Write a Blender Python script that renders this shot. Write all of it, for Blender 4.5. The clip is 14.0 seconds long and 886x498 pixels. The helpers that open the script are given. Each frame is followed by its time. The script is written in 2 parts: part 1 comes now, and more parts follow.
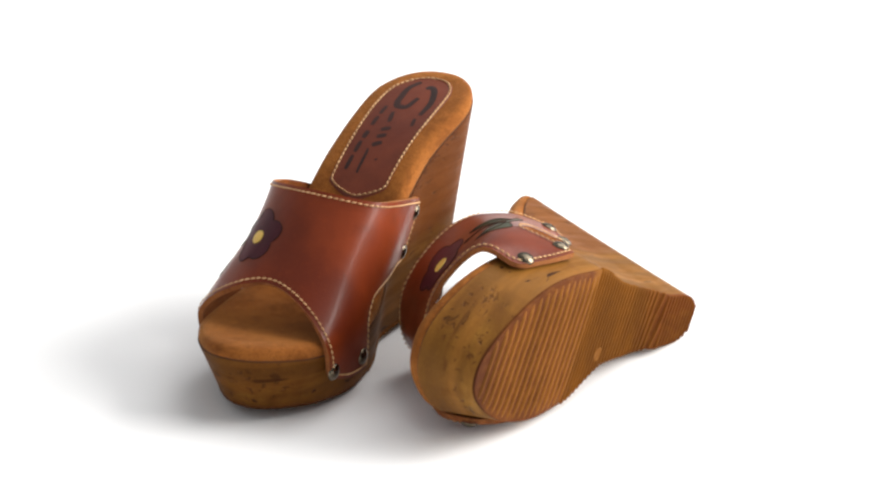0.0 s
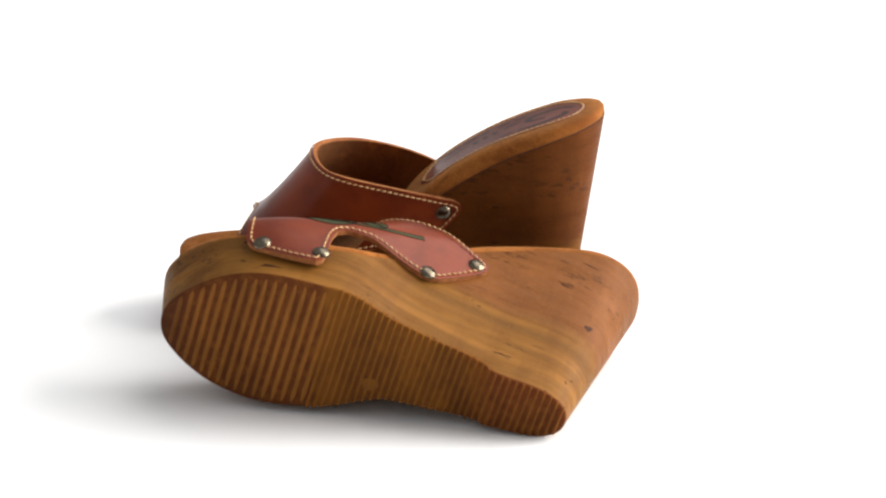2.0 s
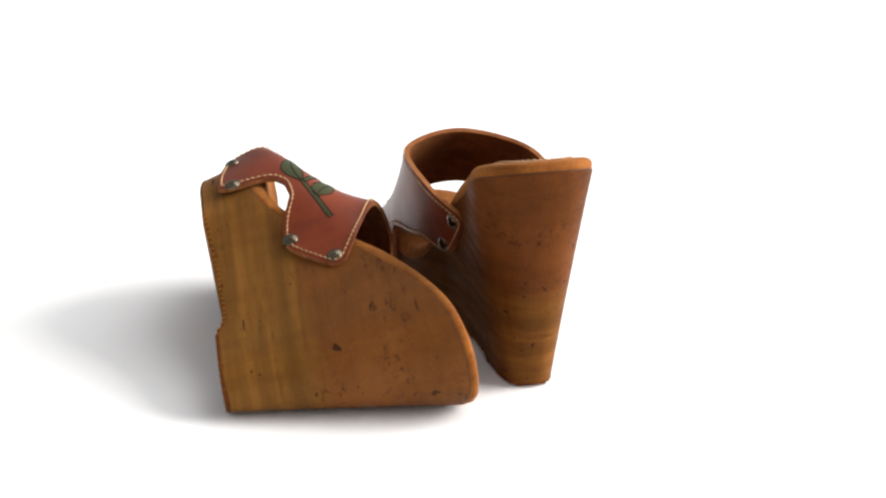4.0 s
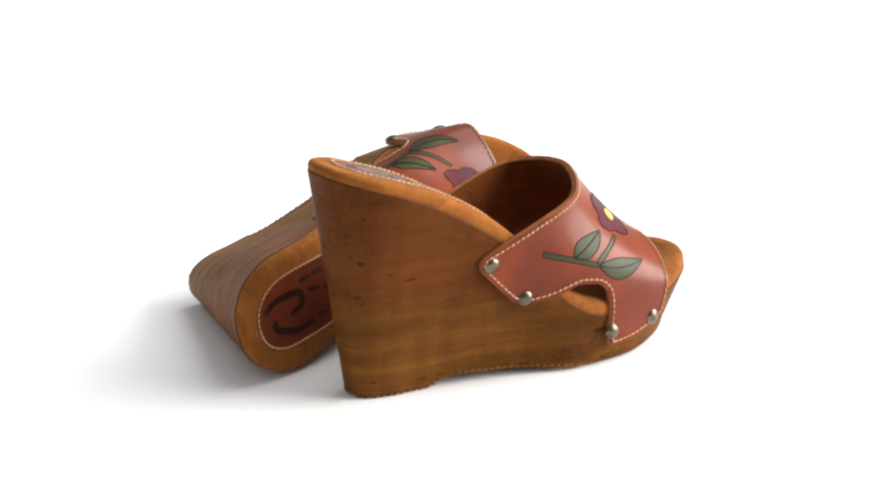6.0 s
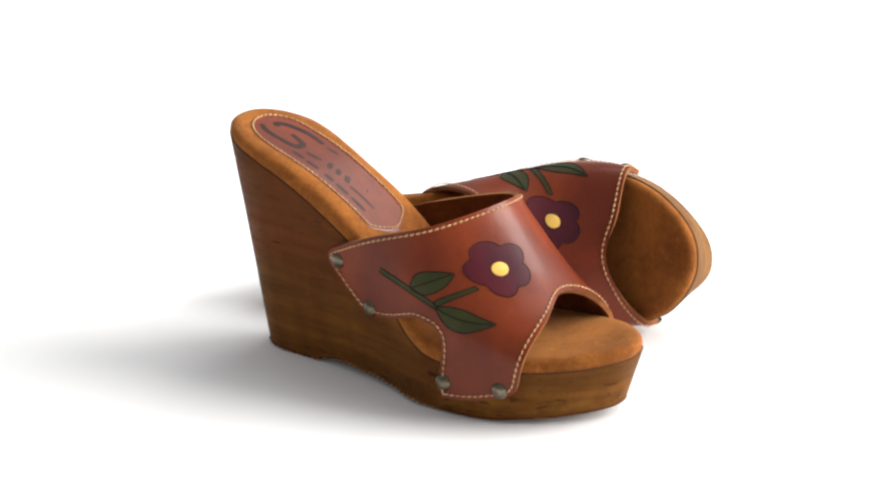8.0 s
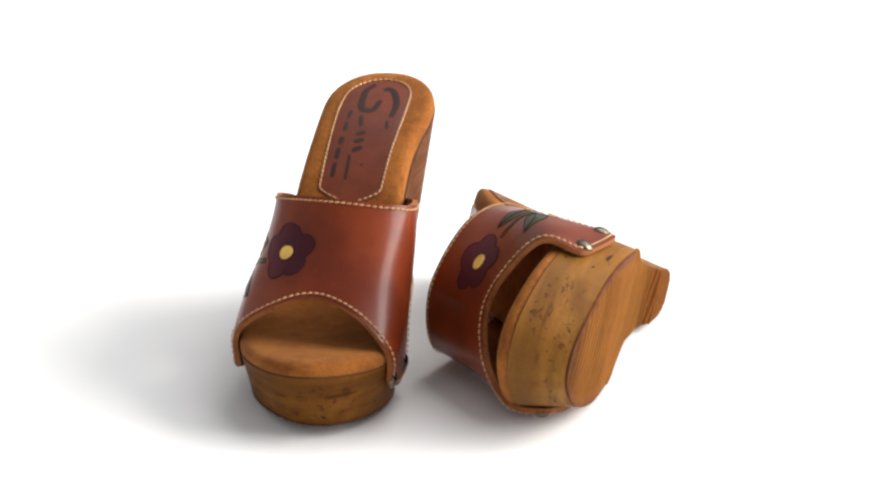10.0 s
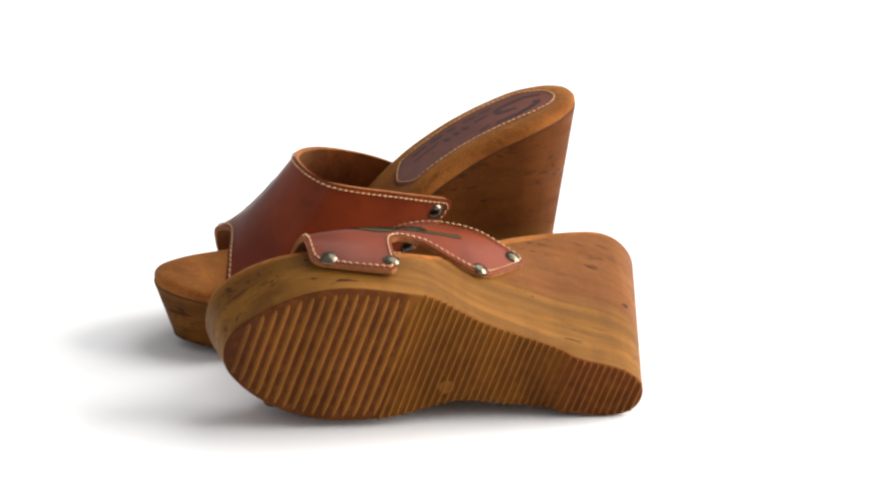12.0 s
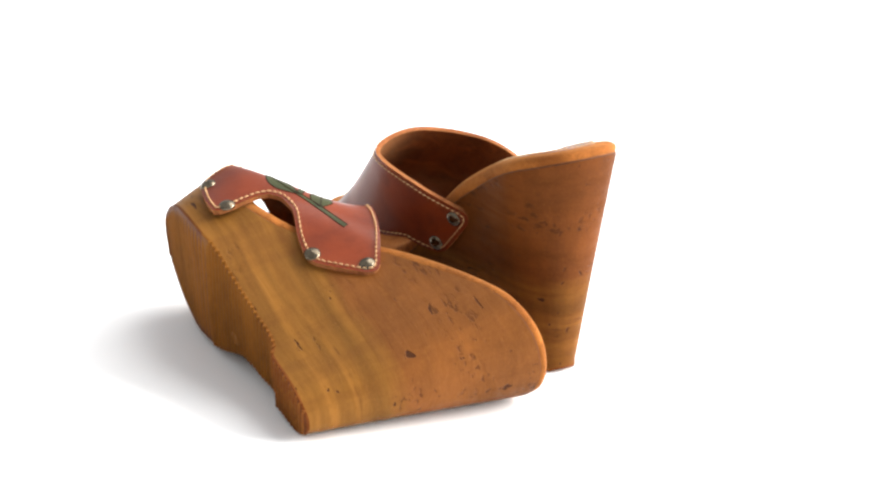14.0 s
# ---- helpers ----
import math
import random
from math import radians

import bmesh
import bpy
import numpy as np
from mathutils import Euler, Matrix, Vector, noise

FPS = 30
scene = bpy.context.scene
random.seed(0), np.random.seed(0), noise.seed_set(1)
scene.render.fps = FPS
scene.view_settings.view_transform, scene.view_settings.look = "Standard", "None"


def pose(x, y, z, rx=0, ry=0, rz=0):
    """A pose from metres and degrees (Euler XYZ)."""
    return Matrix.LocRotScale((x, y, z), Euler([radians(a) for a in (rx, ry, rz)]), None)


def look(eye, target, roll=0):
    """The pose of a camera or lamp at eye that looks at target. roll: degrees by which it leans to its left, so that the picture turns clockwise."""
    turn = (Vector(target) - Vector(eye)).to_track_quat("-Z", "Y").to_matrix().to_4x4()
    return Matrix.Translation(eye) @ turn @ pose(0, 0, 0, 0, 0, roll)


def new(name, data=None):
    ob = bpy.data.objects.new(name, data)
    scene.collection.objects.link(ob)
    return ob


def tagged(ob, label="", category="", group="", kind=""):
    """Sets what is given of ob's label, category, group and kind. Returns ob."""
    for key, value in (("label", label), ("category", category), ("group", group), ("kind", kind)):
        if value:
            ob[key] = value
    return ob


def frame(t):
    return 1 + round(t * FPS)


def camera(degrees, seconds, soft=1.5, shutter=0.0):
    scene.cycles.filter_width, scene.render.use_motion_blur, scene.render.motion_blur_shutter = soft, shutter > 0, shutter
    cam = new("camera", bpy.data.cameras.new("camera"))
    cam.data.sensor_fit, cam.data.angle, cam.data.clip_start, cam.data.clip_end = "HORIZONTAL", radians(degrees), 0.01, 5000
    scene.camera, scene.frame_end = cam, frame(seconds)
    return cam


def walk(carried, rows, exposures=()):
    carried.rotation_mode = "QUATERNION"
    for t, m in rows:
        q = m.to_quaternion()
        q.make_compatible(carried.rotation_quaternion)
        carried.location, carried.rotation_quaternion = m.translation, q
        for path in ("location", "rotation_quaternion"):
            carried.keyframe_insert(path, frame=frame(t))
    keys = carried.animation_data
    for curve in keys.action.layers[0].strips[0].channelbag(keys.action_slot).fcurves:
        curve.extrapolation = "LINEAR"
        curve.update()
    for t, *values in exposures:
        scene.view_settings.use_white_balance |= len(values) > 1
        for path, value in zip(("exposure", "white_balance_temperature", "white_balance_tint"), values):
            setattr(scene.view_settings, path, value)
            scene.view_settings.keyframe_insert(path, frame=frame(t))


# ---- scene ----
cam = camera(23.72, 14.0, 2.4)
EYE = pose(0, -1.05, 0.4213, 90 - 19.346, 0, -0.447) @ pose(0, 0, 0, 0, 0, 0.149)
walk(cam, [(0.0, EYE), (14.0, EYE)], [(0.0, 0.03), (13.8, 0.03), (13.9, 0.32), (14.0, 0.77)])

# ---- light: a bright white studio, with the main light high on the right and behind ----
world = bpy.data.worlds.new("studio")
scene.world = world
world.use_nodes = True
sky = world.node_tree.nodes["Background"]
sky.inputs["Color"].default_value = (0.98, 0.99, 1.0, 1)
sky.inputs["Strength"].default_value = 0.42
sun = new("main_light", bpy.data.lights.new("main_light", "SUN"))
sun.data.energy, sun.data.angle, sun.data.color = 6.4, radians(48), (1.0, 0.98, 0.95)
sun.matrix_world = look((1.0, 0.06, 0.38), (0, 0, 0))


box = new("overhead_softbox", bpy.data.lights.new("overhead_softbox", "AREA"))
box.data.shape, box.data.size, box.data.size_y, box.data.energy, box.data.color = "RECTANGLE", 2.0, 1.8, 31.0, (1.0, 0.99, 0.97)
box.matrix_world = look((0.9, 0.62, 1.75), (0, 0.1, 0))

# ---- materials ----
class Nodes:
    """A node material, put together in short lines."""

    def __init__(self, name, rough=0.6, spec=0.4):
        self.mat = bpy.data.materials.new(name)
        self.mat.use_nodes = True
        self.t = self.mat.node_tree
        self.b = self.t.nodes["Principled BSDF"]
        self.b.inputs["Roughness"].default_value = rough
        self.b.inputs["Specular IOR Level"].default_value = spec
        self.co = self.t.nodes.new("ShaderNodeTexCoord").outputs["Object"]

    def put(self, socket, value):
        if isinstance(value, bpy.types.NodeSocket):
            self.t.links.new(value, socket)
        else:
            socket.default_value = value

    def stretch(self, scale):
        n = self.t.nodes.new("ShaderNodeMapping")
        self.put(n.inputs["Vector"], self.co)
        n.inputs["Scale"].default_value = scale
        return n.outputs["Vector"]

    def noise(self, scale, detail=4.0, rough=0.6, vec=None, distort=0.0):
        n = self.t.nodes.new("ShaderNodeTexNoise")
        self.put(n.inputs["Vector"], vec or self.co)
        n.inputs["Scale"].default_value, n.inputs["Detail"].default_value = scale, detail
        n.inputs["Roughness"].default_value, n.inputs["Distortion"].default_value = rough, distort
        return n.outputs["Fac"]

    def cells(self, scale, vec=None):
        n = self.t.nodes.new("ShaderNodeTexVoronoi")
        self.put(n.inputs["Vector"], vec or self.co)
        n.inputs["Scale"].default_value = scale
        return n.outputs["Distance"], n.outputs["Color"]

    def step(self, fac, lo, hi):
        n = self.t.nodes.new("ShaderNodeMapRange")
        n.interpolation_type = "SMOOTHSTEP"
        self.put(n.inputs["Value"], fac)
        n.inputs["From Min"].default_value, n.inputs["From Max"].default_value = lo, hi
        return n.outputs["Result"]

    def mul(self, a, b):
        n = self.t.nodes.new("ShaderNodeMath")
        n.operation = "MULTIPLY"
        self.put(n.inputs[0], a)
        self.put(n.inputs[1], b)
        return n.outputs[0]

    def mix(self, fac, a, b):
        n = self.t.nodes.new("ShaderNodeMix")
        n.data_type = "RGBA"
        self.put(n.inputs["Factor"], fac)
        self.put(n.inputs["A"], (*a, 1) if isinstance(a, tuple) else a)
        self.put(n.inputs["B"], (*b, 1) if isinstance(b, tuple) else b)
        return n.outputs["Result"]

    def bump(self, height, depth, strength=1.0):
        n = self.t.nodes.new("ShaderNodeBump")
        self.put(n.inputs["Height"], height)
        n.inputs["Distance"].default_value, n.inputs["Strength"].default_value = depth, strength
        if self.b.inputs["Normal"].links:
            self.put(n.inputs["Normal"], self.b.inputs["Normal"].links[0].from_socket)
        self.put(self.b.inputs["Normal"], n.outputs["Normal"])

    def done(self, colour, rough=None):
        self.put(self.b.inputs["Base Color"], (*colour, 1) if isinstance(colour, tuple) else colour)
        if rough is not None:
            self.put(self.b.inputs["Roughness"], rough)
        return self.mat


def make_ground():
    m = Nodes("white_sweep", 0.75, 0.15)
    c = m.mix(m.noise(3.0, 3), (0.93, 0.93, 0.935), (0.945, 0.945, 0.95))
    return m.done(c)


def make_cork(name, low, high, streaked, gloss, split):
    """Stained cork in glued layers: ochre layers below, a smoother red-brown block above, streaks and slits along the grain."""
    m = Nodes(name, 0.5, gloss)
    n = m.t.nodes.new("ShaderNodeSeparateXYZ")
    m.put(n.inputs["Vector"], m.co)
    z = n.outputs["Z"]
    wob = m.t.nodes.new("ShaderNodeMath")
    wob.operation = "MULTIPLY_ADD"
    m.put(wob.inputs[0], m.noise(26, 4, 0.6, m.stretch((0.35, 0.5, 1.0))))
    wob.inputs[1].default_value = 0.030
    m.put(wob.inputs[2], z)
    height = wob.outputs[0]
    # ochre layers, each a little different
    layer = m.noise(95, 2, 0.5, m.stretch((0.05, 0.05, 1.0)), 0.15)
    c = m.mix(m.step(layer, 0.36, 0.64), low, tuple(0.60 * k for k in low))
    c = m.mix(m.mul(m.step(m.noise(60, 4, 0.65, m.stretch((0.22, 0.4, 1.0)), 0.5), 0.46, 0.66), streaked), c, tuple(0.48 * k for k in low))
    gold = m.step(m.noise(40, 4, 0.6, m.stretch((0.16, 0.3, 1.0)), 0.3), 0.54, 0.68)
    c = m.mix(m.mul(gold, 0.6), c, (low[0] * 1.35, low[1] * 1.55, low[2] * 1.5))
    # the block above them
    top = m.mix(m.step(m.noise(20, 4, 0.6, m.stretch((0.4, 0.6, 1.0)), 0.4), 0.34, 0.68), high, tuple(0.66 * k for k in high))
    top = m.mix(m.mul(m.step(m.noise(65, 4, 0.7, m.stretch((0.3, 0.6, 1.0)), 0.6), 0.5, 0.72), 0.4), top, tuple(1.3 * k for k in high))
    c = m.mix(m.step(height, split - 0.004, split + 0.006), c, top)
    # brown stain that pools in places
    c = m.mix(m.mul(m.step(m.noise(13, 3, 0.6), 0.52, 0.70), 0.45), c, tuple(0.55 * k for k in high))
    grain = m.noise(170, 5, 0.7, m.stretch((0.10, 0.35, 1.0)), 0.5)
    c = m.mix(m.mul(m.step(grain, 0.46, 0.72), 0.34), c, tuple(0.5 * k for k in high))
    fine = m.noise(750, 3, 0.7)
    c = m.mix(m.mul(m.step(fine, 0.45, 0.75), 0.15), c, tuple(1.4 * k for k in low))
    clump = m.step(m.noise(26, 3, 0.6, m.stretch((0.45, 1, 1.6))), 0.50, 0.60)
    slits = m.step(m.noise(205, 2.5, 0.55, m.stretch((0.27, 0.9, 1.0)), 0.45), 0.685, 0.715)
    flecks = m.mul(m.step(m.noise(330, 3, 0.6, m.stretch((0.30, 0.8, 1.0)), 0.5), 0.56, 0.63), clump)
    # the weave of saw marks up and down, and dark lines along the glue joints
    weave = m.noise(70, 3, 0.6, m.stretch((1.0, 1.0, 0.10)), 0.2)
    c = m.mix(m.mul(m.step(weave, 0.44, 0.66), 0.30), c, tuple(0.55 * k for k in high))
    joint = m.mul(m.step(m.noise(120, 3, 0.6, m.stretch((0.05, 0.08, 1.0)), 0.25), 0.60, 0.68), m.step(m.noise(60, 3, 0.6), 0.44, 0.6))
    c = m.mix(m.mul(m.mul(joint, m.step(height, split + 0.02, split - 0.01)), streaked), c, tuple(0.33 * k for k in high))
    c = m.mix(m.mul(slits, 0.9), c, (0.034, 0.011, 0.004))
    c = m.mix(m.mul(flecks, 0.58), c, (0.040, 0.013, 0.004))
    m.bump(m.mix(slits, m.mix(0.15, grain, fine), (0, 0, 0)), 0.0008, 0.5)
    m.bump(m.step(flecks, 1.0, 0.0), 0.0004, 0.4)
    return m.done(c, m.step(grain, -0.6, 1.5))


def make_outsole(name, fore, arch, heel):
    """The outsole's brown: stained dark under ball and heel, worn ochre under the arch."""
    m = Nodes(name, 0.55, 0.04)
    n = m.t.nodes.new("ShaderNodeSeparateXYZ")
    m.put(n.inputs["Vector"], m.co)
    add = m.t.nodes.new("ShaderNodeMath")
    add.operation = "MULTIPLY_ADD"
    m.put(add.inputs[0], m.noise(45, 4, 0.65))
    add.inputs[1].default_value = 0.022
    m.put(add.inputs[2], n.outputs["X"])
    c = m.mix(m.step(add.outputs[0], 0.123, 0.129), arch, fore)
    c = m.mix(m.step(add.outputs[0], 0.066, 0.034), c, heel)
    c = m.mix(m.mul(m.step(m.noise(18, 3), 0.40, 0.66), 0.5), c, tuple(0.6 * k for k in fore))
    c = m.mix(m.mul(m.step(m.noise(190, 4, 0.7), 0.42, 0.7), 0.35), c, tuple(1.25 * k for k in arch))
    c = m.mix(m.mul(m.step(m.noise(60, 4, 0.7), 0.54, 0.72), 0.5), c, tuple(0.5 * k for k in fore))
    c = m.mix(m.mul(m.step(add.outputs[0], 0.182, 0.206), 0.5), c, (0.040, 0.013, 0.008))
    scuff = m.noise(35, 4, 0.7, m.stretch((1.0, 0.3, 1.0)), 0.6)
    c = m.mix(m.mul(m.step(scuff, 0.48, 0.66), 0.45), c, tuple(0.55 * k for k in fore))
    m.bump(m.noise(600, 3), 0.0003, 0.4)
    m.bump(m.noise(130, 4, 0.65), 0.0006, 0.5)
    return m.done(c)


def make_leather(name, a, b, rough=0.32, spec=0.26, coat=0.14):
    m = Nodes(name, rough, spec)
    c = m.mix(m.step(m.noise(22, 3, 0.55), 0.32, 0.68), a, b)
    c = m.mix(m.mul(m.step(m.noise(70, 5, 0.65), 0.5, 0.75), 0.45), c, tuple(k * 0.5 for k in a))
    c = m.mix(m.mul(m.step(m.noise(500, 3, 0.7), 0.5, 0.8), 0.2), c, tuple(k * 1.5 for k in a))
    d, _ = m.cells(1300)
    m.bump(d, 0.00014, 0.35)
    m.bump(m.noise(55, 3), 0.0007, 0.25)
    m.b.inputs["Coat Weight"].default_value = coat
    m.b.inputs["Coat Roughness"].default_value = 0.16
    return m.done(c, m.mix(m.noise(45, 3), (rough - .07,) * 3, (rough + .1,) * 3))


def make_suede(name, a, b):
    m = Nodes(name, 0.92, 0.08)
    c = m.mix(m.step(m.noise(34, 4, 0.65), 0.35, 0.66), a, b)
    c = m.mix(m.mul(m.step(m.noise(950, 3, 0.75), 0.42, 0.7), 0.45), c, tuple(k * 0.5 for k in b))
    c = m.mix(m.mul(m.step(m.noise(85, 5, 0.75, None, 0.6), 0.50, 0.72), 0.5), c, tuple(k * 0.55 for k in b))
    c = m.mix(m.mul(m.step(m.noise(240, 4, 0.7), 0.58, 0.74), 0.4), c, tuple(k * 1.45 for k in a))
    rub = m.noise(60, 5, 0.7, m.stretch((1.0, 0.4, 1.0)), 0.8)
    c = m.mix(m.mul(m.step(rub, 0.52, 0.70), 0.5), c, tuple(k * 1.5 for k in a))
    m.b.inputs["Sheen Weight"].default_value = 0.18
    m.b.inputs["Sheen Roughness"].default_value = 0.5
    m.b.inputs["Sheen Tint"].default_value = (0.9, 0.55, 0.25, 1)
    m.bump(m.noise(1200, 3, 0.7), 0.0005, 0.6)
    m.bump(m.noise(140, 4, 0.6), 0.0008, 0.35)
    return m.done(c)


def make_plain(name, a, b, rough, scale=120, metal=0.0, spec=0.4):
    m = Nodes(name, rough, spec)
    m.b.inputs["Metallic"].default_value = metal
    m.bump(m.noise(scale * 8, 3), 0.0002, 0.3)
    return m.done(m.mix(m.step(m.noise(scale, 4, 0.6), 0.35, 0.68), a, b))


GROUND = make_ground()
# The upright shoe's redder stain, its sides' shade also darkened into the colour.
CORK_DARK = make_cork("red_brown_cork", (0.170, 0.064, 0.011), (0.118, 0.035, 0.0072), 0.75, 0.05, 0.062)
CORK_LIGHT = make_cork("ochre_cork", (0.232, 0.097, 0.017), (0.184, 0.063, 0.014), 0.62, 0.09, 0.060)
# Base darker than the ribs: shade in the grooves is put into the colour.
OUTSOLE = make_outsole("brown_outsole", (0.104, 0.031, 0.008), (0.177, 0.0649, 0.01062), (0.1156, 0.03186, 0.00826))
RIB = make_outsole("lit_rib", (0.2266, 0.08732, 0.01888), (0.2065, 0.07788, 0.01298), (0.1593, 0.05074, 0.0118))
LEATHER = make_leather("brown_leather", (0.1888, 0.03127, 0.00767), (0.1121, 0.01711, 0.00531), 0.34, 0.18, 0.12)
PAD_LEATHER = make_leather("dark_pad_leather", (0.1593, 0.03186, 0.0118), (0.1003, 0.01888, 0.00826), 0.36, 0.26, 0.13)
SUEDE = make_suede("tan_suede", (0.300, 0.102, 0.021), (0.190, 0.058, 0.012))
LINING = make_suede("rust_lining", (0.160, 0.039, 0.0075), (0.096, 0.022, 0.0045))
EDGE = make_suede("raw_leather_edge", (0.3044, 0.1121, 0.03894), (0.1923, 0.059, 0.02006))
THREAD = make_plain("cream_thread", (0.59, 0.354, 0.1711), (0.413, 0.2183, 0.0944), 0.8)
BRASS = make_plain("aged_nickel", (0.19, 0.155, 0.11), (0.09, 0.072, 0.05), 0.26, 260, 1.0)
PETAL = make_leather("plum_paint", (0.08732, 0.01062, 0.01652), (0.04248, 0.0059, 0.0118), 0.42, 0.15, 0.05)
LEAF = make_leather("green_paint", (0.04248, 0.04484, 0.0118), (0.02242, 0.02832, 0.00944), 0.42, 0.18, 0.05)
INK = make_plain("tooled_black", (0.01888, 0.0118, 0.00944), (0.03304, 0.01888, 0.01416), 0.75, 120, 0.0, 0.06)
YELLOW = make_plain("yellow_paint", (0.74, 0.48, 0.1), (0.6, 0.36, 0.06), 0.4)
PRINT = make_leather("dark_print", (0.022, 0.008, 0.006), (0.036, 0.011, 0.008), 0.40, 0.24, 0.10)
SEAM = make_plain("dark_seam", (0.06136, 0.02006, 0.0059), (0.1121, 0.03658, 0.01062), 0.7, 0.07)

# ---- shape of a right shoe, in metres: x to the toe, y to the inner side, z up from the floor ----
def curve(x, xs, ys):
    """A smooth curve through knots (monotone cubic)."""
    xs, ys = np.asarray(xs, float), np.asarray(ys, float)
    d = np.diff(ys) / np.diff(xs)
    m = np.concatenate([[d[0]], np.where(d[1:] * d[:-1] > 0, (d[1:] + d[:-1]) / 2, 0), [d[-1]]])
    x = np.clip(x, xs[0], xs[-1])
    k = np.clip(np.searchsorted(xs, x) - 1, 0, len(xs) - 2)
    h = xs[k + 1] - xs[k]
    s = (x - xs[k]) / h
    return ((1 + 2 * s) * (1 - s) ** 2 * ys[k] + s * (1 - s) ** 2 * h * m[k]
            + s * s * (3 - 2 * s) * ys[k + 1] + s * s * (s - 1) * h * m[k + 1])


TOP = dict(heel=-26.7, toe=204.7, x=(-26.7, 0, 45, 80, 115, 150, 180, 204.7),
           outer=(-25, -26.8, -28.8, -31.8, -41.3, -38.8, -34.0, -27.4), inner=(33.7, 34.8, 28.2, 29, 37, 41.2, 42.7, 35.7), rh=36, rt=59)
BASE = dict(heel=-10, toe=196, x=(-10, 20, 45, 75, 110, 140, 165, 196),
            outer=(-8, -10.5, -15.5, -23.5, -36, -35.8, -30.3, -17.8), inner=(19.3, 19, 20, 20, 31.7, 37.2, 38, 34), rh=24, rt=60)
SEAM_X = (-28, -10, 0, 25, 48, 62, 78, 90, 103, 117, 140, 165, 187, 207)
SEAM_Z = (119.6, 113.7, 110.3, 98.7, 84.8, 75, 60.5, 45, 34, 28.5, 27.7, 29.6, 31.8, 34.2)
SOLE_X = (-10, -6, 28, 33, 60, 100, 118, 140, 160, 175, 196)
SOLE_Z = (0.8, 0, 0, 3.2, 4, 1.5, 0, 0.1, 1.7, 2.9, 5.1)
FOOT_X = (-28, 0, 50, 90, 130, 170, 207)
FOOT_T = (6.2, 7.2, 10.5, 8.8, 9, 7, 7.5)


def seam_z(x):
    return curve(x, SEAM_X, SEAM_Z)


def sole_z(x):
    return curve(x, SOLE_X, SOLE_Z)


def outline(o, xs):
    """Outer and inner edge of an outline at the stations xs (millimetres)."""
    yo, yi = curve(xs, o["x"], o["outer"]), curve(xs, o["x"], o["inner"])
    c, n = (yo + yi) / 2, 2.3
    e = np.ones_like(xs)
    for d in ((xs - o["heel"]) / o["rh"], (o["toe"] - xs) / o["rt"]):
        e = e * (1 - (1 - np.clip(d, 0, 1)) ** n) ** (1 / n)
    return c + (yo - c) * e, c + (yi - c) * e


V5 = (0, .2, .45, .6, .8, 1)
STRAP_OUT = ((43.3, 71.7, 99.4, 117.5, 136.8, 160.2), (-27.4, -30.6, -39.4, -43.2, -42.0, -38.8), (68.2, 40.2, 24.8, 11.5, 12.5, 18.2))
STRAP_IN = ((43.8, 70.8, 99.5, 123.9, 150, 170.1), (26.4, 28.3, 34.6, 40.3, 42, 41.7), (73, 45.2, 26.3, 11.5, 11.7, 18.1))
REAR = ((74.2, -33.8, 82.7), (108, -26.8, 92.9), (128, 6.7, 99), (116.9, 39.2, 93.4), (76.5, 38.1, 83.1))
FRONT = ((164.6, -37.6, 39.2), (167.3, -18.4, 54.5), (163.4, 3.6, 59.4), (168.7, 25.6, 52.1), (173.4, 41.6, 36.2))


FULL = [0.0]  # how far the strap's outer side stands out beyond its common shape, in millimetres


def strap(a, v):
    """The strap's outer face: a from -1 (outer edge) over 0 (crest) to 1 (inner edge), v from 0 (rear) to 1 (front)."""
    a, v = np.broadcast_arrays(np.asarray(a, float), np.asarray(v, float))
    c = [np.stack([curve(v, V5, k) for k in STRAP_OUT], -1)]
    for i in range(5):
        p = np.asarray(REAR[i], float) + (np.asarray(FRONT[i], float) - np.asarray(REAR[i], float)) * v[..., None]
        p[..., 1] += (6.75 * v ** 2 if i < 2 else 4 * v) * (1 - v) * (-3.2, -0.8, 0, 1.5, 3.0)[i]
        p[..., 1] -= FULL[0] * np.sin(0.72 * np.pi * v) ** 0.7 * (1.3, -0.1, 0, 0, 0)[i]
        p[..., 2] -= 4 * v * (1 - v) * (4.5, 4.6, 1.6, 2.0, 4.2)[i]
        c.append(p)
    c.append(np.stack([curve(v, V5, k) for k in STRAP_IN], -1))
    c = [2 * c[0] - c[1]] + c + [2 * c[6] - c[5]]
    c = np.stack(c, 0)
    s = np.clip((a + 1) * 3, 0, 5.9999)
    k = s.astype(int)
    u = (s - k)[..., None]
    idx = np.indices(k.shape)
    g = [c[(k + j, *idx)] for j in range(4)]
    return (g[1] * 2 + (g[2] - g[0]) * u + (2 * g[0] - 5 * g[1] + 4 * g[2] - g[3]) * u ** 2
            + (3 * g[1] - g[0] - 3 * g[2] + g[3]) * u ** 3) / 2 / 1000


# ---- helpers for meshes ----
def sheet(rows, flip=False, closed=False):
    """Vertices and faces of a grid of points, rows x columns."""
    rows = np.asarray(rows, float)
    n, m = rows.shape[:2]
    faces = []
    for i in range(n - 1):
        for j in range(m if closed else m - 1):
            k = (j + 1) % m
            f = (i * m + j, i * m + k, (i + 1) * m + k, (i + 1) * m + j)
            faces.append(f[::-1] if flip else f)
    return rows.reshape(-1, 3), faces


def joined(*pieces):
    vs, fs, n = [], [], 0
    for v, f in pieces:
        vs.append(np.asarray(v, float))
        fs += [tuple(i + n for i in q) for q in f]
        n += len(v)
    return np.concatenate(vs), fs


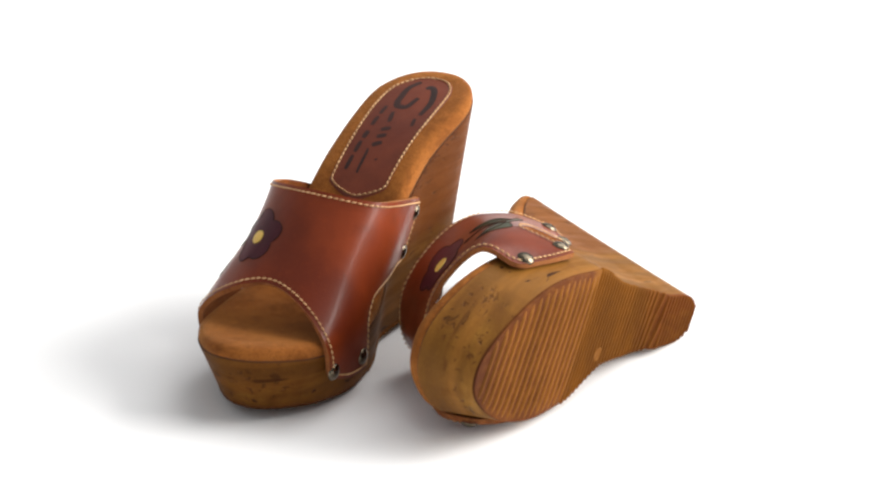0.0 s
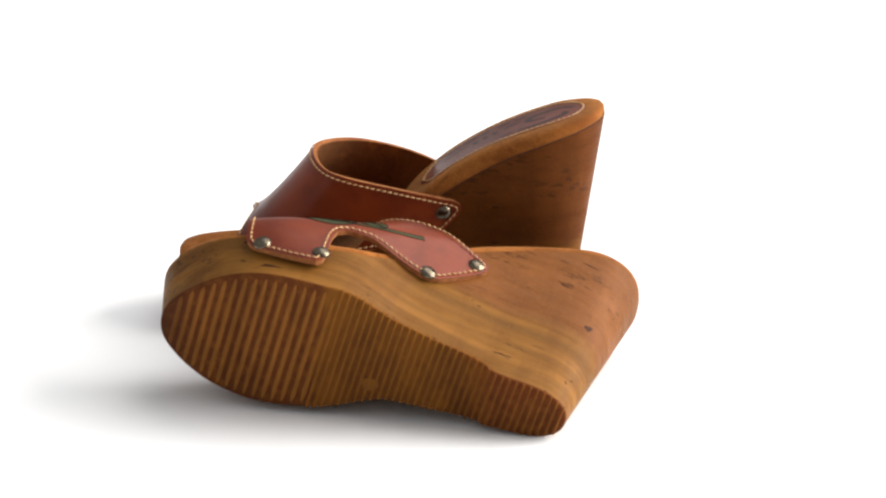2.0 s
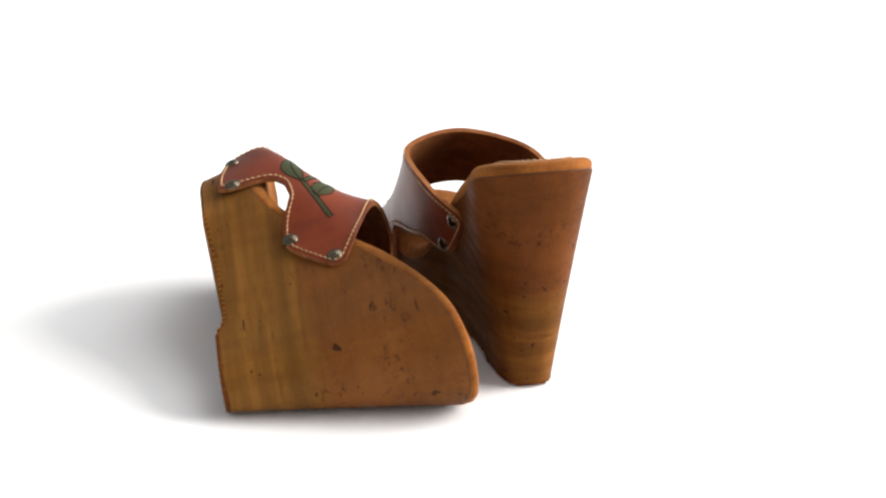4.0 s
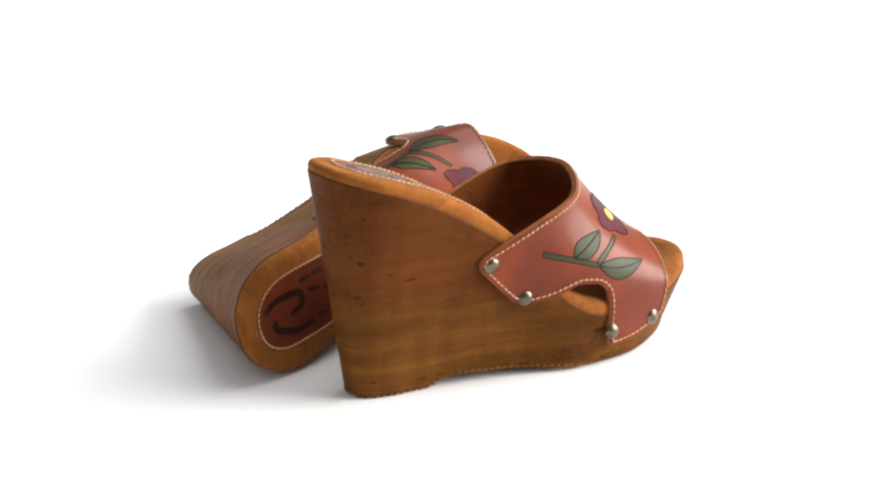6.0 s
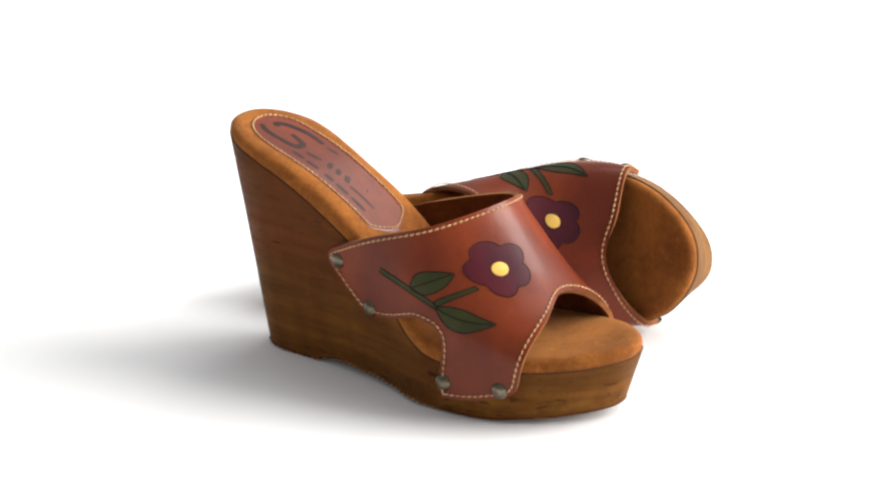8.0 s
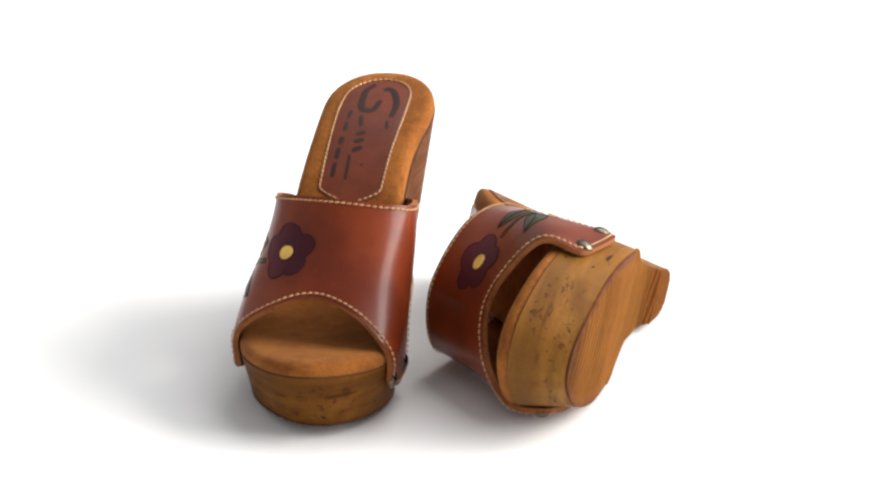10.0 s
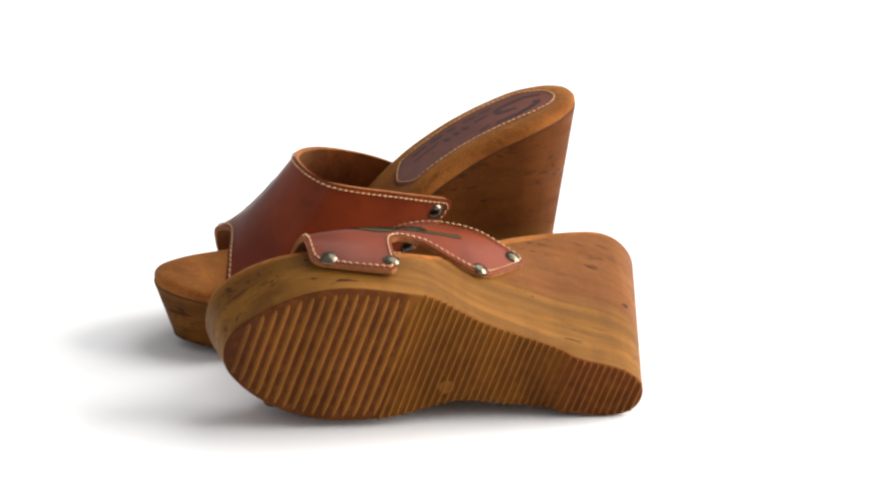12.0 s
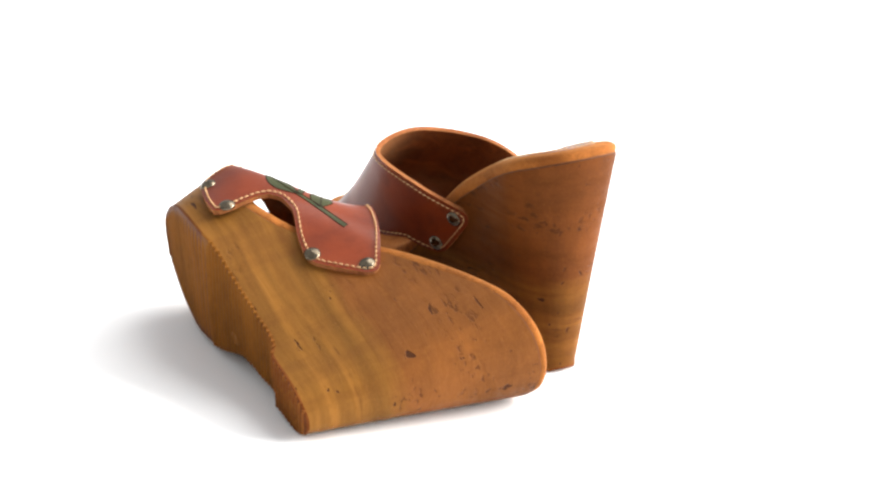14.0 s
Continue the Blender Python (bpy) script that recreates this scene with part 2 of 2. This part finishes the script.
def part(name, geo, material, parent, label="", side=1, smooth=True, weld=0.0):
    """One mesh object under a thing or a part; side -1 mirrors it to the left shoe."""
    v, f = geo
    v = np.asarray(v, float) * (1, side, 1)
    me = bpy.data.meshes.new(name)
    me.from_pydata(v.tolist(), [], [tuple(q) if side > 0 else tuple(q)[::-1] for q in f])
    bm = bmesh.new()
    bm.from_mesh(me)
    if weld:
        bmesh.ops.remove_doubles(bm, verts=bm.verts, dist=weld)
    bmesh.ops.recalc_face_normals(bm, faces=bm.faces)
    for q in bm.faces:
        q.smooth = smooth
    for e in bm.edges:
        e.smooth = not (e.is_boundary or (len(e.link_faces) == 2 and e.calc_face_angle(0) > radians(48)))
    bm.to_mesh(me)
    bm.free()
    me.materials.append(material)
    ob = new(name, me)
    ob.parent = parent
    if label:
        ob["label"] = label
    return ob


def stations(o, n):
    return o["heel"] + (o["toe"] - o["heel"]) * (1 - np.cos(np.pi * np.linspace(0, 1, n))) / 2


def ring(o, n, z, grow=0.0):
    """A closed ring of points round an outline, heel - outer side - toe - inner side; grow moves it outwards (millimetres)."""
    xs = stations(o, n)
    yo, yi = outline(o, xs)
    p = np.concatenate([np.stack([xs, yo], 1), np.stack([xs, yi], 1)[-2:0:-1]])
    if grow:
        t = np.roll(p, -1, 0) - np.roll(p, 1, 0)
        t /= np.maximum(np.linalg.norm(t, axis=1, keepdims=True), 1e-6)
        p = p + np.stack([t[:, 1], -t[:, 0]], 1) * grow
    return np.concatenate([p, z(p[:, 0])[:, None]], 1) / 1000


def lid(rg, across=6, lift=None):
    """Closes a ring from ring() by strips across it; returns vertices and faces."""
    m = len(rg) // 2 + 1
    a, b = rg[:m], np.concatenate([rg[:1], rg[:m - 2:-1]])
    rows = np.stack([a + (b - a) * s for s in np.linspace(0, 1, across + 1)], 1)
    if lift is not None:
        s = np.linspace(-1, 1, across + 1)
        rows[..., 2] += lift * (1 - s ** 2)[None]
    return sheet(rows)


def foot_z(x):
    return seam_z(x) + curve(x, FOOT_X, FOOT_T)


def wedge_geo():
    n, k = 90, 14
    low = ring(BASE, n, lambda x: sole_z(x) + 2.4)
    high = ring(TOP, n, seam_z, -0.1)
    rows = []
    for s in np.linspace(0, 1, k):
        p = low + (high - low) * s
        rows.append(p)
    return joined(sheet(rows, closed=True), lid(low), lid(high))


def outsole_geo():
    rows = [ring(BASE, 90, lambda x, k=k: sole_z(x) + k, g) for g, k in ((-0.4, 1.15), (0.0, 1.5), (0.0, 2.6))]
    return joined(sheet(rows, closed=True), lid(rows[0]))


def rib_geos():
    """The ribs across the outsole, set a little askew; worn round on top."""
    out = []
    places = [(x, 0.72) for x in np.arange(BASE["heel"] + 2.5, 112, 3.6)] + [(x, 1.0) for x in np.arange(114.5, BASE["toe"] - 8, 4.85)]
    for x0, wide in places:
        y = np.linspace(-50, 50, 401)
        x = x0 + 0.16 * y
        ok = (x > BASE["heel"] + 0.2) & (x < BASE["toe"] - 0.2)
        yo, yi = outline(BASE, np.clip(x, BASE["heel"], BASE["toe"]))
        rim = 2.0 if x0 > 114 else (-0.45 if x0 > 32 else 0.1)
        ok &= (y > yo + rim) & (y < yi - min(rim, 1.0))
        if ok.sum() < 12:
            continue
        y = y[ok][0] + (y[ok][-1] - y[ok][0]) * np.array((0, .04, .1, .2, .3, .4, .5, .6, .7, .8, .9, .96, 1))
        x = x0 + 0.16 * y
        end = np.array([1.1, 0.55, 0.12] + [0] * 7 + [0.12, 0.55, 1.1]) if x0 > 114 else np.array([0.45] + [0] * 11 + [0.45])
        deep = 1.6 if x0 > 114 else 2.5
        rows = [np.stack([x + dx * wide, y, sole_z(x) + dz + end * (dz < 1)], 1) / 1000
                for dx, dz in ((-1.5, deep), (-1.0, 0.8), (-0.5, 0.3), (0, 0.15), (0.5, 0.3), (1.0, 0.8), (1.5, deep))]
        g = sheet(rows)
        n = len(y)
        out.append((g[0], g[1] + [tuple(range(0, 7 * n, n)), tuple(range(n - 1, 7 * n, n))]))
    return out


def footbed_geo():
    n = 90
    prof = ((-1.2, 0.0), (-0.7, 0.10), (-0.4, 0.34), (-0.7, 0.60), (-1.7, 0.80), (-3.4, 0.93), (-6.2, 0.985), (-10.0, 1.0))
    rows = [ring(TOP, n, lambda x, h=h: seam_z(x) + curve(x, FOOT_X, FOOT_T) * h, g) for g, h in prof]
    dip = -0.0004
    return joined(sheet(rows, closed=True), lid(rows[-1], 8, dip))


def seam_geo():
    rows = [ring(TOP, 90, lambda x, h=h: seam_z(x) + h, g) for g, h in ((-1.8, -0.2), (-0.5, 0.05), (-0.5, 0.6), (-1.8, 0.8))]
    return sheet(rows, closed=True)


# the strap's cut edges, with the notch on each side
CUT_V = (0, .165, .195, .22, .25, .31, .41, .51, .56, .582, .594, .603, .618, .65, 1)
CUT_A = (-1, -1, -.988, -.966, -.94, -.893, -.805, -.768, -.782, -.82, -.875, -.937, -.978, -1, -1)
CUT_IN_V = (0, .17, .20, .225, .25, .30, .40, .50, .56, .60, .625, .634, .642, .652, .672, 1)
CUT_IN_A = (1, 1, .985, .955, .92, .85, .81, .755, .735, .76, .80, .86, .93, .978, 1, 1)


def cut(v):
    lo, hi = np.interp(v, CUT_V, CUT_A), np.interp(v, CUT_IN_V, CUT_IN_A)
    r = 0.05
    for end in (v, 1 - v):
        k = 0.075 * (1 - np.sqrt(np.clip(1 - (1 - np.clip(end / r, 0, 1)) ** 2, 0, 1)))
        lo, hi = lo + k, hi - k
    return lo, hi


def strap_v():
    return np.unique(np.concatenate([np.linspace(0, 0.04, 7), np.linspace(0, 1, 61), np.linspace(.165, .26, 16),
                                     np.linspace(.55, .68, 53), np.linspace(0.96, 1, 7)]))


def strap_normal(a, v, h=1e-3):
    v0, v1 = np.clip(v - h, 0, 1), np.clip(v + h, 0, 1)
    n = np.cross(strap(np.clip(a + h, -1, 1), v) - strap(np.clip(a - h, -1, 1), v), strap(a, v1) - strap(a, v0))
    n /= np.linalg.norm(n, axis=-1, keepdims=True)
    return n


def strap_out(a, v, lift):
    """A point that lies lift metres proud of the strap's outer face."""
    n = strap_normal(a, v)
    mid = np.array((0.12, 0.003, 0.03))
    p = strap(a, v)
    s = np.sign(np.sum(n * (p - mid), -1, keepdims=True))
    return p + n * s * lift


def strap_grid(lift, n=73):
    v = strap_v()
    lo, hi = cut(v)
    s = np.linspace(0, 1, n)
    a = lo[:, None] + (hi - lo)[:, None] * s[None]
    return strap_out(a, np.repeat(v[:, None], n, 1), lift)


def strap_edge():
    """The (a, v) of the strap's edge, as one closed loop."""
    v = strap_v()
    lo, hi = cut(v)
    s = np.linspace(0, 1, 90)
    loop = [np.stack([lo, v], 1), np.stack([lo[-1] + (hi[-1] - lo[-1]) * s, np.ones(90)], 1)[1:-1],
            np.stack([hi, v], 1)[::-1], np.stack([hi[0] + (lo[0] - hi[0]) * s, np.zeros(90)], 1)[1:-1]]
    return np.concatenate(loop)


def border(grid):
    return np.concatenate([grid[:, 0], grid[-1, 1:-1], grid[::-1, -1], grid[0, -2:0:-1]])


def lining_geo():
    """The suede lining and the raw edge between it and the leather."""
    rim = []
    for lift in (-0.0027, -0.0025, -0.0016, -0.0006, -0.0001):
        rim.append(border(strap_grid(lift)))
    return sheet(strap_grid(-0.0027)), sheet(rim, closed=True)


def resample(p, step):
    d = np.concatenate([[0], np.cumsum(np.linalg.norm(np.diff(p, axis=0), axis=1))])
    n = max(2, int(d[-1] / step))
    s = np.linspace(0, d[-1], n)
    return np.stack([np.interp(s, d, p[:, i]) for i in range(3)], 1)


def stitches(path, normals_at, length=0.0024, width=0.00043):
    """Small rounded stitches laid end to end along a path, each turned a little to the seam."""
    vs, fs = [], []
    for i in range(0, len(path) - 1):
        a, b = path[i], path[i + 1]
        t = b - a
        q = np.linalg.norm(t)
        if q < 1e-5:
            continue
        t /= q
        n = normals_at[i]
        w = np.cross(n, t)
        c = (a + b) / 2
        t = t + w * 0.12
        base = len(vs)
        for u, r, h in ((-0.5, 0.45, 0.0), (-0.3, 1.0, 0.55), (0.3, 1.0, 0.55), (0.5, 0.45, 0.0)):
            for k in range(5):
                an = np.pi * k / 4
                vs.append(c + t * length * u + w * width * r * np.cos(an) + n * width * 1.3 * r * (np.sin(an) + h - 0.3))
        for j in range(3):
            for k in range(4):
                m = base + j * 5 + k
                fs.append((m, m + 1, m + 6, m + 5))
        fs += [tuple(range(base, base + 5)), tuple(range(base + 15, base + 20))]
    return np.array(vs), fs


def tube(path, r, closed=False, k=6):
    """A thin round cord along a path."""
    path = np.asarray(path, float)
    t = np.roll(path, -1, 0) - np.roll(path, 1, 0)
    if not closed:
        t[0], t[-1] = path[1] - path[0], path[-1] - path[-2]
    t /= np.maximum(np.linalg.norm(t, axis=1, keepdims=True), 1e-9)
    ref = np.where(np.abs(t[:, 2:3]) > 0.9, (1.0, 0, 0), (0, 0, 1.0))
    u = np.cross(t, ref)
    u /= np.linalg.norm(u, axis=1, keepdims=True)
    w = np.cross(t, u)
    an = np.linspace(0, 2 * np.pi, k, endpoint=False)
    rows = path[:, None] + r * (u[:, None] * np.cos(an)[None, :, None] + w[:, None] * np.sin(an)[None, :, None])
    if closed:
        rows = np.concatenate([rows, rows[:1]])
    g = sheet(rows, closed=True)
    if not closed:
        g = g[0], g[1] + [tuple(range(k)), tuple(range(len(g[0]) - k, len(g[0])))]
    return g


# the painted flower: places on the strap in millimetres from its yellow heart, p to the toe and q to the crest
HEART = (-0.245, 0.475)


def on_strap(p, q, lift):
    h = 1e-3
    a0, v0 = HEART
    la = np.linalg.norm(strap(a0 + h, v0) - strap(a0 - h, v0)) / (2 * h) * 1000
    lv = np.linalg.norm(strap(a0, v0 + h) - strap(a0, v0 - h)) / (2 * h) * 1000
    return strap_out(a0 + np.asarray(q, float) / la, v0 + np.asarray(p, float) / lv, lift)


def blade(axis, width, where, rise=0.0004):
    """A leaf-like patch along an axis of 2D points; width gives its half-width along the way. Also returns its outline."""
    axis = np.asarray(axis, float)
    t = np.gradient(axis, axis=0)
    t /= np.linalg.norm(t, axis=1, keepdims=True)
    nrm = np.stack([-t[:, 1], t[:, 0]], 1)
    rows = []
    for s in np.linspace(-1, 1, 7):
        q = axis + nrm * (width * s)[:, None]
        rows.append(where(q[:, 0], q[:, 1], 0.00007 + rise * (1 - s * s)))
    left, right = rows[0], rows[-1]
    return sheet(rows), np.concatenate([left, right[::-1]])


def spline(points, n):
    points = np.asarray(points, float)
    d = np.linspace(0, 1, len(points))
    return np.stack([curve(np.linspace(0, 1, n), d, points[:, i]) for i in range(2)], 1)


def by_av(a, v, lift):
    return strap_out(a, v, lift)


def rivet_geo(p, n, r=0.0041):
    n = Vector(n).normalized()
    m = n.to_track_quat("Z", "Y").to_matrix()
    prof = ((r * 1.06, -0.0006), (r * 1.06, 0.0002), (r * 0.98, 0.0006), (r * 0.82, 0.0012), (r * 0.55, 0.0017), (r * 0.25, 0.0020), (0.0001, 0.0021))
    rows = []
    for q, z in prof:
        rows.append([list(Vector(p) + m @ Vector((q * math.cos(k * math.tau / 18), q * math.sin(k * math.tau / 18), z))) for k in range(18)])
    return sheet(rows, closed=True)


PAD = dict(heel=-16.5, toe=70, x=(-16, 0, 20, 45, 70), outer=(-13, -16.5, -18.2, -18.2, -18.2), inner=(22.5, 21.8, 21, 18.6, 17), rh=21, rt=5)


def pad_top(x):
    return foot_z(x) - 0.9


def pad_end(rg):
    """Shapes the pad's front end like a bracket: a point in the middle, hollow shoulders."""
    rg = rg.copy()
    near = np.clip((rg[:, 0] - 0.058) / 0.012, 0, 1)
    side = np.abs(rg[:, 1] - 0.0) / 0.018
    old = pad_top(rg[:, 0] * 1000)
    rg[:, 0] += near * 0.0018 * (np.exp(-(side / 0.35) ** 2) - 0.9 * np.exp(-((side - 0.95) / 0.35) ** 2))
    rg[:, 2] += (pad_top(rg[:, 0] * 1000) - old) / 1000
    return rg


def pad_geo():
    rows = [pad_end(ring(PAD, 60, lambda x, h=h: pad_top(x) + h, g)) for g, h in ((0.4, -1.5), (0.3, 0.3), (-0.2, 0.8), (-1.2, 1.0))]
    return joined(sheet(rows, closed=True), lid(rows[-1], 8))


def pad_stitches():
    rg = pad_end(ring(PAD, 120, lambda x: pad_top(x) + 1.03, -1.3))
    p = resample(np.concatenate([rg, rg[:1]]), 0.0029)
    return stitches(p, np.repeat(np.array([[0.45, 0, 0.89]]), len(p), 0), 0.0026, 0.00048)


def print_mark(pts, width):
    """A dark printed stroke on the pad, along 2D points (millimetres)."""
    ax = spline(pts, 40)
    w = np.full(40, width) * np.sin(np.linspace(0.35, np.pi - 0.35, 40)) ** 0.35
    return blade(ax, w, lambda x, y, l: np.stack([x, y, pad_top(x) + 1.06 + l * 200], -1) / 1000, 0.0002)[0]


RIVETS = ((-0.942, 0.037), (-0.958, 0.195), (-0.937, 0.63), (-0.945, 0.925), (0.925, 0.048), (0.945, 0.18), (0.935, 0.695), (0.94, 0.965))


def shoe(name, side, label, cork, full):
    FULL[0] = full
    ob = new(name)
    tagged(ob, label, "shoe", "pair of wedge sandals")
    part("wedge", wedge_geo(), cork, ob, "stained cork wedge with dark flecks and streaks", side, weld=1e-6)
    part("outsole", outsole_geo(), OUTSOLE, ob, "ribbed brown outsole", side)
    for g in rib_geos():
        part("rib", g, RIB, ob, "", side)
    an = np.linspace(0, math.tau, 20, endpoint=False)
    rows = [np.stack([87 + r * np.cos(an), 13 + 0.9 * r * np.sin(an), sole_z(87 + r * np.cos(an)) + z], 1) / 1000
            for r, z in ((4.2, 1.5), (4.1, 0.55), (3.4, 0.3), (2.9, 0.5), (0.05, 0.5))]
    part("stamp", sheet(rows, closed=True), RIB, ob, "small raised round stamp", side)
    part("footbed", footbed_geo(), SUEDE, ob, "tan suede footbed with a rounded edge", side, weld=1e-6)
    part("seam", seam_geo(), SEAM, ob, "", side)
    part("heel_pad", pad_geo(), PAD_LEATHER, ob, "dark brown leather heel pad with a faded print", side, weld=1e-6)
    part("pad_stitching", pad_stitches(), THREAD, ob, "", side)
    for pts, w in PRINTS:
        part("print_mark", print_mark(pts, w), PRINT, ob, "", side)
    part("strap", sheet(strap_grid(0.0)), LEATHER, ob, "glossy brown leather strap", side)
    inner, rim = lining_geo()
    part("lining", inner, LINING, ob, "rust suede lining", side)
    part("strap_edge", rim, EDGE, ob, "raw tan leather edge", side)
    loop = strap_edge()
    e = strap_out(loop[:, 0], loop[:, 1], 0.0003)
    t = np.roll(e, -1, 0) - np.roll(e, 1, 0)
    t /= np.linalg.norm(t, axis=1, keepdims=True)
    n = strap_out(loop[:, 0], loop[:, 1], 0.001) - strap_out(loop[:, 0], loop[:, 1], 0.0)
    n /= np.linalg.norm(n, axis=1, keepdims=True)
    w = np.cross(n, t)
    if np.sum(w[100] * (strap(0, 0.5) - e[100])) < 0:
        w = -w
    p = e + w * 0.0022
    path = resample(np.concatenate([p, p[:1]]), 0.0031)
    at = [n[np.argmin(np.sum((p - c) ** 2, 1))] for c in path]
    part("strap_stitching", stitches(path, at), THREAD, ob, "", side)
    for a, v in RIVETS:
        a, v = np.array(a), np.array(v)
        q = strap_out(a, v, 0.0)
        part("rivet", rivet_geo(q, strap_out(a, v, 0.001) - q), BRASS, ob, "", side)
    # flower, leaves and stem
    s = np.linspace(0, 1, 22)
    for k in range(5):
        an = radians(32 + 72 * k)
        out = 1.0 + 15.6 * (1 - np.cos(np.pi * s)) / 2
        ax = np.stack([np.cos(an) * out, np.sin(an) * out], 1)
        u = np.clip((out - 1.0) / 15.6, 0.004, 0.996)
        wd = 7.7 * np.sqrt(1 - np.abs(2 * u ** 0.80 - 1) ** 2.3)
        g, edge = blade(ax, wd, lambda p, q, l, k=k: on_strap(p, q, l + 0.00004 * k), 0.00003)
        ptl = part("petal", g, PETAL, ob, "plum painted petal with a dark outline", side)
        free = np.arctan2(wd, out) < radians(38)
        part("outline", tube(edge[np.concatenate([free, free[::-1]])], 0.00022), INK, ptl, "", side)
    an = np.linspace(0, 2 * np.pi, 25)[:-1]
    rows = [on_strap(r * np.cos(an), r * np.sin(an) * 1.05, l) for r, l in ((4.0, 0.0002), (3.8, 0.0006), (2.6, 0.0007), (0.05, 0.0008))]
    part("flower_centre", sheet(rows, closed=True), YELLOW, ob, "yellow painted flower centre", side)
    for pts, wide in LEAVES:
        ax = spline(pts, 22)
        g, edge = blade(ax, wide * np.sin(np.pi * np.clip(s, 0.02, 0.98) ** 0.85) ** 0.8, by_av, 0.00004)
        lf = part("leaf", g, LEAF, ob, "olive green painted leaf", side)
        part("outline", tube(edge, 0.00028, True), INK, lf, "", side)
        part("midrib", tube(by_av(ax[:-1, 0], ax[:-1, 1], 0.0003), 0.00022), INK, lf, "", side)
    for pts, wide in STEMS:
        ax = spline(pts, 22)
        g, edge = blade(ax, np.full(22, wide), by_av, 0.00003)
        st = part("stem", g, LEAF, ob, "dark green painted stem", side)
        part("outline", tube(edge, 0.00026, True), INK, st, "", side)
    return ob


LEAVES = ((((-0.70, 0.32), (-0.635, 0.347), (-0.55, 0.36), (-0.455, 0.36)), 0.070),
          (((-0.69, 0.48), (-0.67, 0.59), (-0.632, 0.68), (-0.565, 0.775)), 0.060))
STEMS = ((((-0.75, 0.155), (-0.725, 0.25), (-0.705, 0.36), (-0.685, 0.485)), 0.013),
         (((-0.685, 0.465), (-0.60, 0.49), (-0.53, 0.505), (-0.43, 0.51)), 0.017))
# the worn mark on the pad: two broad hooked strokes, a run of short bars with a tail, and a line of fine bars
PRINTS = ((((19, 13), (9, 14), (-2, 11), (-6, 7), (-4, 5)), 1.9), (((5, 4.8), (13.5, 2), (14, -3), (8, -5.4), (-3, -5), (-10, -1)), 1.9),
          (((22, 11.5), (28, 12.5)), 1.1), (((19, -3.4), (27, -1.8)), 1.3), (((31, 1.5), (33, -3.5)), 1.4), (((36, 1.5), (38, -3.5)), 1.4),
          (((41, 1.5), (43.5, -3.5)), 1.5), (((46, -4.4), (51, -4), (60, -4)), 0.9), (((51, 4), (52, 2.4)), 0.5),
          (((15, -9.5), (22, -10)), 1.2), (((24, -10), (31, -10.3)), 1.3), (((35, -10.3), (40, -10.6)), 1.5), (((42, -10.8), (49, -11)), 1.3),
          (((51, -11), (59, -11.3)), 1.3))

# ---- the ground: a white sweep without end ----
gme = bpy.data.meshes.new("ground")
gme.from_pydata([(-60, -60, 0), (60, -60, 0), (60, 60, 0), (-60, 60, 0)], [], [(0, 1, 2, 3)])
gme.materials.append(GROUND)
tagged(new("ground", gme), "seamless white studio floor", "floor", "", "structure")

# ---- the two shoes ----
upright = shoe("wedge_sandal", 1, "brown leather wedge sandal with a painted flower, standing upright", CORK_DARK, 0.0)
lying = shoe("wedge_sandal", -1, "brown leather wedge sandal with a ribbed sole, lying on its side", CORK_LIGHT, 3.2)

UPRIGHT = pose(-0.0074, 0.0764, 0.0, 0, 0, -116.82)
LYING = pose(0.1403, 0.0038, 0.0175, 81.415, -9.462, -124.815)

# how far the turntable has turned, in degrees
TURN = ((0.0, -0.3), (0.5, -16.1), (1.0, -33.1), (1.5, -49.9), (2.0, -67.8), (2.5, -85.2), (3.0, -103.2), (3.5, -120.5), (4.0, -137.7),
        (4.5, -155.1), (5.0, -172.4), (5.5, -189.8), (6.0, -207.4), (6.5, -224.3), (7.0, -239.4), (7.5, -256.0), (8.0, -273.5),
        (8.5, -291.2), (9.0, -308.8), (9.5, -325.7), (10.0, -343.1), (10.5, -359.4), (11.0, -376.2), (11.5, -390.6), (12.0, -407.9),
        (12.5, -425.3), (13.0, -442.8), (13.5, -461.1), (14.0, -478.5))


def motions():
    for ob, rest in ((upright, UPRIGHT), (lying, LYING)):
        walk(ob, [(t, pose(0, 0, 0, 0, 0, turn) @ rest) for t, turn in TURN])


motions()
